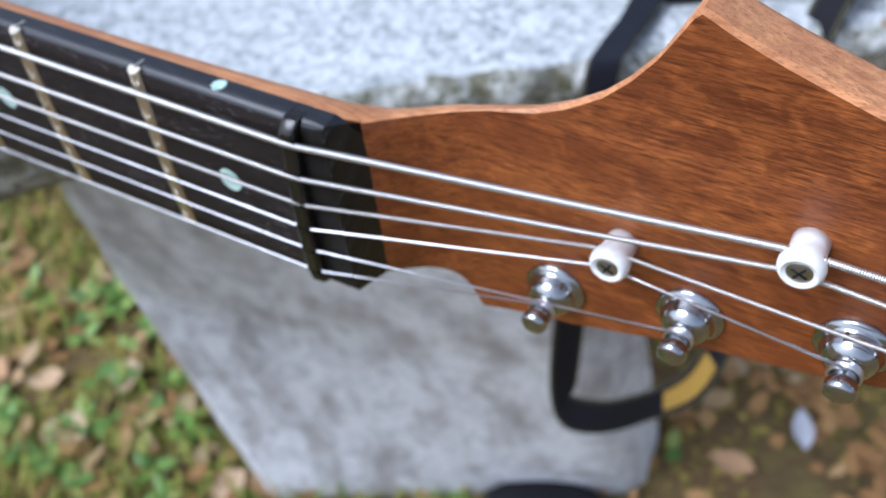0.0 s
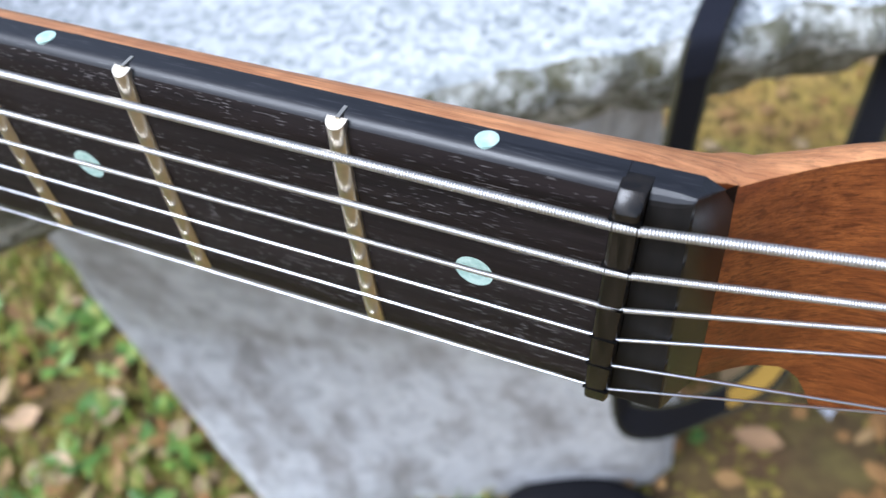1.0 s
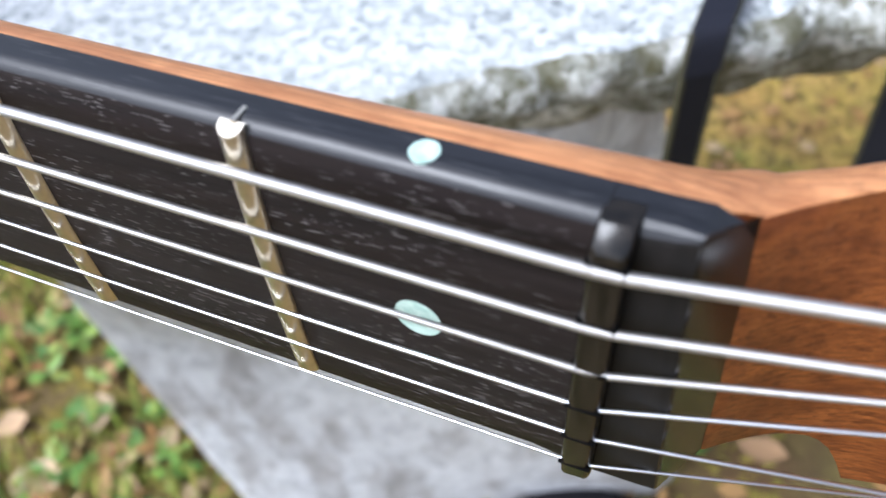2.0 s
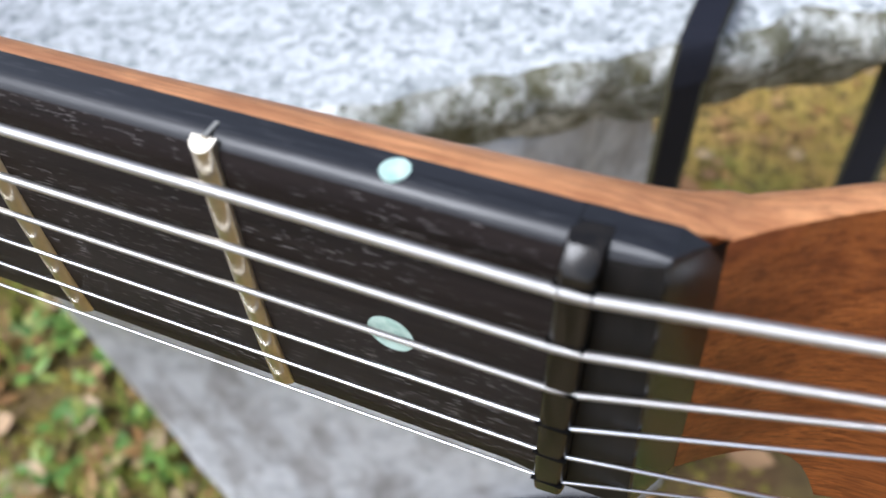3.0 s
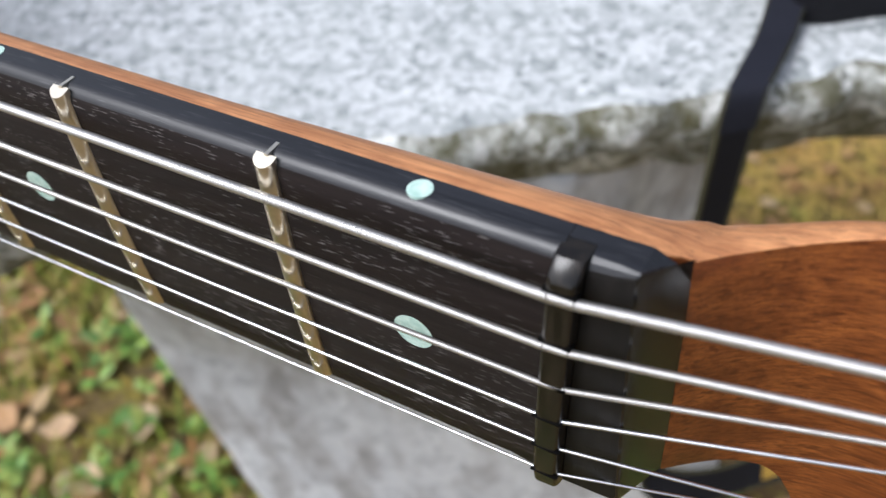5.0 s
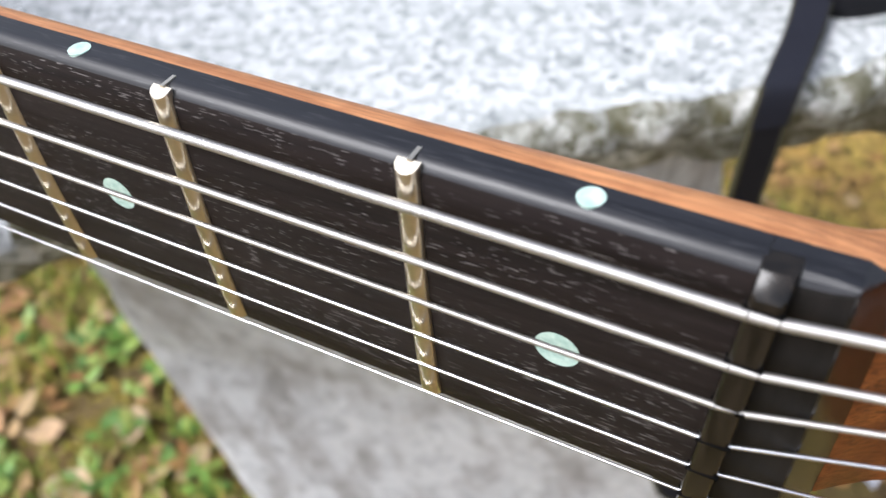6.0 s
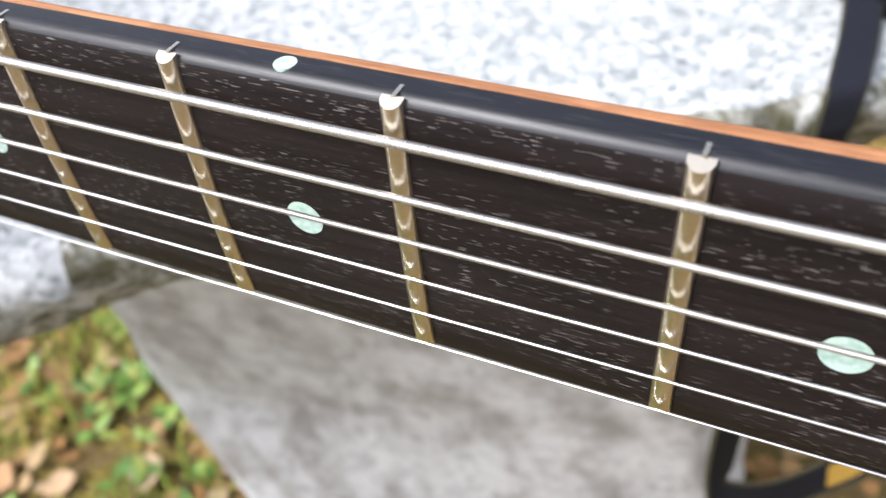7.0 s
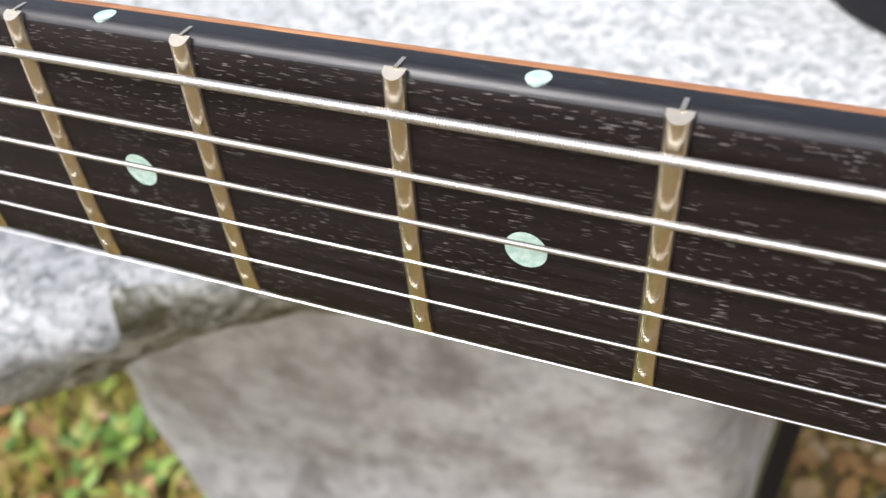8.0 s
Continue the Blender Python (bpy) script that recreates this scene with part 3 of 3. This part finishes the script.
def build_bag():
    bag = empty("gig_bag", at_nut(0.08, 0.42, -0.114), "black cloth bag lying on the granite slab", "bag")
    base = Vector(bag.location)
    corners = [(-0.080, 0.352), (-0.053, 0.312), (-0.022, 0.281), (0.003, 0.292), (0.03, 0.306), (0.08, 0.335), (0.16, 0.40), (0.24, 0.46), (0.26, 0.52), (0.2, 0.58), (0.1, 0.60), (0.0, 0.52), (-0.06, 0.44)]
    loop = spline([(x, y) for x, y in corners] + [corners[0]], 6)[:-1]
    cx = sum(p[0] for p in loop) / len(loop)
    cy = sum(p[1] for p in loop) / len(loop)
    rings = []
    for z, f in ((0.0, 0.97), (0.008, 1.0), (0.03, 1.03), (0.055, 1.0), (0.075, 0.9), (0.088, 0.7), (0.094, 0.4), (0.096, 0.05)):
        ring = []
        for x, y in loop:
            w = 0.004 * noise.noise(Vector((x * 25, y * 25, z * 40)))
            ring.append(at_nut(cx + (x - cx) * f + w, cy + (y - cy) * f + w, z - 0.114 + (w if z > 0.02 else 0)) - base)
        rings.append(ring)
    bm = bmesh.new()
    loft(bm, rings)
    part("bag_body", bm, BAG, bag)
    # the strap: centre and half width, from the bag over the slab's edge, round a hanging loop and back
    rows = [
        (-0.034, 0.345, -0.070, 0.0060, 0.002, 0.0), (-0.028, 0.305, -0.095, 0.0059, 0.003, 0.0), (-0.0245, 0.268, -0.1085, 0.0056, 0.003, 0.0),
        (-0.0238, 0.234, -0.1085, 0.0054, 0.0035, 0.0), (-0.0245, 0.219, -0.118, 0.0052, 0.004, 0.0), (-0.0300, 0.221, -0.20, 0.005, 0.005, 0.0),
        (-0.037, 0.224, -0.30, 0.006, 0.0075, 0.0), (-0.0385, 0.222, -0.375, 0.005, 0.007, 0.002), (-0.034, 0.222, -0.400, 0.0, 0.004, 0.0125),
        (-0.012, 0.236, -0.411, 0.0, 0.003, 0.0145), (0.014, 0.258, -0.407, -0.001, 0.002, 0.0140), (0.036, 0.270, -0.384, -0.006, 0.002, 0.0105),
        (0.045, 0.276, -0.34, -0.0075, 0.003, 0.004), (0.047, 0.286, -0.25, -0.0068, 0.003, 0.0), (0.050, 0.292, -0.15, -0.0066, 0.003, 0.0),
        (0.053, 0.298, -0.112, -0.0066, 0.003, 0.0), (0.06, 0.330, -0.09, -0.0066, 0.003, 0.0)]
    fine = spline(rows, 8)
    band = [(at_nut(*r[:3]) - base, Vector(r[3:])) for r in fine]
    bm = bmesh.new()
    ribbon(bm, band, 0.0018)
    strap = part("strap", bm, WEB, bag, "black webbing strap hanging in a loop over the slab edge")
    sharp(strap, 40)
    for sgn in (1, -1):
        bm = bmesh.new()
        tube(bm, [c + sgn * h * 1.04 for c, h in band], 0.0014, 6)
        part("piping", bm, PIPING, strap, "olive edge piping")
    # the sleeve widens the strap; its paler slate carries daylight on the upper run
    bm = bmesh.new()
    ribbon(bm, [(c, h * 1.13) for c, h in band[10:34]], 0.0026)
    sharp(part("strap_sleeve", bm, SLEEVE, strap, "sewn sleeve round the strap, ending at the slab edge, its paler slate-blue standing for daylight"), 40)
    a, b = 8 * 9 + 10, 8 * 11 + 7
    bm = bmesh.new()
    ribbon(bm, [(c, h * 0.64) for c, h in band[a:b]], 0.0030)
    sharp(part("label_patch", bm, YELLOW, strap, "ochre yellow label sewn on the strap"), 40)


build_bag()


# ---- the ground ----
def build_ground():
    bm = bmesh.new()
    n, span = 120, 1.9
    def h(x, y):
        return 0.012 * noise.noise(Vector((x * 3, y * 3, 0))) + 0.006 * noise.noise(Vector((x * 14, y * 14, 5)))
    cx, cy = -0.5, 0.8
    ts = [-1 + 2 * k / n for k in range(n + 1)]
    def stretch(t):
        return span * t + (400 * (abs(t) - 0.9) ** 1 * 60 if abs(t) > 0.9 else 0) * (1 if t > 0 else -1)
    vs = [[bm.verts.new((cx + stretch(a), cy + stretch(b), h(cx + stretch(a), cy + stretch(b)) if max(abs(a), abs(b)) < 0.9 else 0)) for a in ts] for b in ts]
    for r, q in zip(vs, vs[1:]):
        for i in range(n):
            bm.faces.new((r[i], r[i + 1], q[i + 1], q[i]))
    g = part("ground", bm, SOIL)
    tagged(g, "mossy woodland soil with litter", "ground", kind="structure")
    return h


ground_h = build_ground()


def scatter_spots(rng, count):
    spots = []
    while len(spots) < int(count * 1.6):
        x, y = rng.uniform(-3.0, 2.0), rng.uniform(-1.4, 3.3)
        # a rounded patch that thins out unevenly towards its rim
        d = ((x + 0.5) / 1.95) ** 2 + ((y - 0.95) / 1.85) ** 2 + 0.5 * noise.noise(Vector((x * 2, y * 2, 50)))
        if d < rng.uniform(0.75, 1.25):
            spots.append((x, y))
    return spots


def build_grass():
    rng = random.Random(4)
    verts, faces = [], []
    for x, y in scatter_spots(rng, 52000):
        if noise.noise(Vector((x * 4.5, y * 4.5, 9))) < -0.30 + 0.40 * smoothstep(-0.5, -0.2, x) + 0.75 * smoothstep(-0.12, 0.06, x) + 0.25 * smoothstep(0.7, 1.0, y):
            continue
        ang, lean, hgt, w = rng.uniform(0, 6.28), rng.uniform(0.01, 0.035), rng.uniform(0.015, 0.055), rng.uniform(0.0011, 0.0028)
        c, s, z = math.cos(ang), math.sin(ang), ground_h(x, y) - 0.002
        i = len(verts)
        verts += [(x - s * w, y + c * w, z), (x + s * w, y - c * w, z), (x + c * lean * 0.4 + s * w * 0.8, y + s * lean * 0.4 - c * w * 0.8, z + hgt * 0.65), (x + c * lean * 0.4 - s * w * 0.8, y + s * lean * 0.4 + c * w * 0.8, z + hgt * 0.65), (x + c * lean, y + s * lean, z + hgt)]
        faces += [(i, i + 1, i + 2, i + 3), (i + 3, i + 2, i + 4)]
    me = bpy.data.meshes.new("grass")
    me.from_pydata(verts, [], faces)
    me.materials.append(GRASS)
    tagged(new("grass", me), "short green and yellowing grass blades", "grass", kind="stuff")


def leaf_form(verts, faces, x, y, z, ang, tilt, length, width, curl):
    """A pointed leaf, creased along its rib."""
    m = Matrix.Translation((x, y, z)) @ Matrix.Rotation(ang, 4, "Z") @ Matrix.Rotation(tilt, 4, "Y")
    i = len(verts)
    rows = ((0.0, 0.0), (0.25, 0.8), (0.5, 1.0), (0.78, 0.62), (1.0, 0.0))
    for t, w in rows:
        b = curl * (t - 0.5) ** 2
        for sd in (-1, 0, 1):
            verts.append(tuple(m @ Vector((t * length, sd * w * width / 2, b + abs(sd) * w * curl * 0.35))))
    for r in range(4):
        for k in range(2):
            a = i + r * 3 + k
            faces.append((a, a + 1, a + 4, a + 3))


def build_weeds():
    rng = random.Random(8)
    verts, faces = [], []
    for x, y in scatter_spots(rng, 2600):
        if noise.noise(Vector((x * 3.2, y * 3.2, 2))) < -0.04 + 0.5 * smoothstep(-0.25, 0.05, x) + 0.5 * smoothstep(0.55, 0.85, y):
            continue
        for k in range(rng.randint(3, 6)):
            leaf_form(verts, faces, x, y, ground_h(x, y) + rng.uniform(0.008, 0.022), rng.uniform(0, 6.28), rng.uniform(-0.5, 0.1), rng.uniform(0.018, 0.04), rng.uniform(0.010, 0.022), rng.uniform(-0.01, 0.004))
    me = bpy.data.meshes.new("ground_plants")
    me.from_pydata(verts, [], faces)
    me.materials.append(WEED)
    tagged(new("ground_plants", me), "low broad-leaved green plants on the soil", "plants", kind="stuff")


def tuft(verts, faces, rng, x, y, r, h):
    """A low cushion with an uneven rim."""
    z, i = ground_h(x, y), len(verts)
    verts.append((x, y, z + h))
    for k in range(7):
        a = 6.2832 * k / 7 + rng.uniform(-0.2, 0.2)
        q = r * rng.uniform(0.6, 1.3)
        verts.append((x + math.cos(a) * q, y + math.sin(a) * q, z - 0.003))
    faces += [(i, i + 1 + k, i + 1 + (k + 1) % 7) for k in range(7)]


def build_moss():
    rng = random.Random(12)
    verts, faces = [], []
    for x, y in scatter_spots(rng, 40000):
        if noise.noise(Vector((x * 2.6, y * 2.6, 21))) > (-0.45 if x > -0.1 else -0.5):
            tuft(verts, faces, rng, x, y, rng.uniform(0.003, 0.011), rng.uniform(0.002, 0.007))
    me = bpy.data.meshes.new("moss")
    me.from_pydata(verts, [], faces)
    me.materials.append(MOSS)
    tagged(new("moss", me), "yellow-green moss cushions on the soil", "moss", kind="stuff")
    verts, faces = [], []
    for k in range(32000):
        x, y = rng.uniform(-0.7, 0.8), rng.uniform(0.62, 2.1)
        d = ((x - 0.05) / 0.7) ** 2 + ((y - 1.35) / 0.72) ** 2 + 0.6 * noise.noise(Vector((x * 3, y * 3, 60)))
        if noise.noise(Vector((x * 7, y * 7, 33))) > -0.6 and d < rng.uniform(0.7, 1.2):
            tuft(verts, faces, rng, x, y, rng.uniform(0.005, 0.012), rng.uniform(0.003, 0.007))
    me = bpy.data.meshes.new("moss")
    me.from_pydata(verts, [], faces)
    me.materials.append(YELLOW_MOSS)
    tagged(new("moss", me), "ochre-yellow moss carpet beyond the slab", "moss", kind="stuff")


def build_leaves():
    rng = random.Random(3)
    forms = []
    for k in range(5):
        verts, faces = [], []
        leaf_form(verts, faces, -0.03, 0, 0.004, 0, 0, 0.06, 0.034 + 0.004 * k, 0.012 + 0.004 * k)
        me = bpy.data.meshes.new("fallen_leaf")
        me.from_pydata(verts, [], faces)
        me.materials.append(LEAF)
        forms.append(me)
    for k in range(295):
        x, y = rng.uniform(-1.45, 0.6), rng.uniform(-0.1, 1.6)
        if x > -0.05:
            x -= 0.75 if rng.random() < 0.65 else 0.0
        ob = new("fallen_leaf", rng.choice(forms))
        f = rng.uniform(0.45, 1.05)
        ob.matrix_world = Matrix.Translation((x, y, ground_h(x, y) + 0.010)) @ Euler((rng.uniform(-0.4, 0.4), rng.uniform(-0.4, 0.4), rng.uniform(0, 6.28))).to_matrix().to_4x4() @ Matrix.Diagonal((f, f, f, 1))
        tagged(ob, "dry brown curled leaf on the mossy ground", "leaf", "fallen leaves")
    verts, faces = [], []
    leaf_form(verts, faces, -0.03, 0, 0.004, 0, 0, 0.06, 0.026, 0.015)
    me = bpy.data.meshes.new("pale_leaf")
    me.from_pydata(verts, [], faces)
    me.materials.append(PALE_LEAF)
    ob = new("fallen_leaf", me)
    ob.matrix_world = Matrix.Translation((0.125, 0.565, ground_h(0.125, 0.565) + 0.014)) @ Matrix.Rotation(1.9, 4, "Z")
    tagged(ob, "whitish withered leaf on the mossy ground", "leaf", "fallen leaves")


def build_pouch():
    """A dark cloth pouch lying at the foot of the stone."""
    bm = bmesh.new()
    rings = []
    for z, f in ((0.0, 0.85), (0.012, 1.0), (0.035, 0.98), (0.055, 0.8), (0.066, 0.5), (0.07, 0.05)):
        rings.append([(f * (0.085 + 0.01 * math.cos(3 * a)) * math.cos(a), f * 0.055 * math.sin(a), z) for a in (2 * math.pi * k / 40 for k in range(40))])
    loft(bm, rings)
    ob = part("cloth_pouch", bm, BAG)
    ob.location = (-0.095, 0.315, ground_h(-0.095, 0.315) - 0.004)
    ob.rotation_euler = (0, 0, 0.5)
    tagged(ob, "small black cloth pouch on the ground by the stone", "pouch")


def build_litter():
    rng = random.Random(31)
    verts, faces = [], []
    near = [(rng.uniform(-1.3, -0.5), rng.uniform(-0.1, 0.9)) for k in range(450)] + [(rng.uniform(-0.02, 0.35), rng.uniform(0.38, 0.78)) for k in range(420)]
    for x, y in scatter_spots(rng, 4200) + near:
        if x > -0.1 and rng.random() < 0.45 or noise.noise(Vector((x * 6, y * 6, 40))) < -0.05 and rng.random() < 0.8:
            continue
        leaf_form(verts, faces, x, y, ground_h(x, y) + rng.uniform(0.006, 0.016), rng.uniform(0, 6.28), rng.uniform(-0.35, 0.35), rng.uniform(0.016, 0.050), rng.uniform(0.009, 0.029), rng.uniform(-0.006, 0.012))
    me = bpy.data.meshes.new("leaf_litter")
    me.from_pydata(verts, [], faces)
    me.materials.append(LITTER)
    tagged(new("leaf_litter", me), "brown and orange leaf fragments strewn over moss", "leaf litter", kind="stuff")


build_grass()
build_litter()
build_weeds()
build_moss()
build_pouch()
build_leaves()
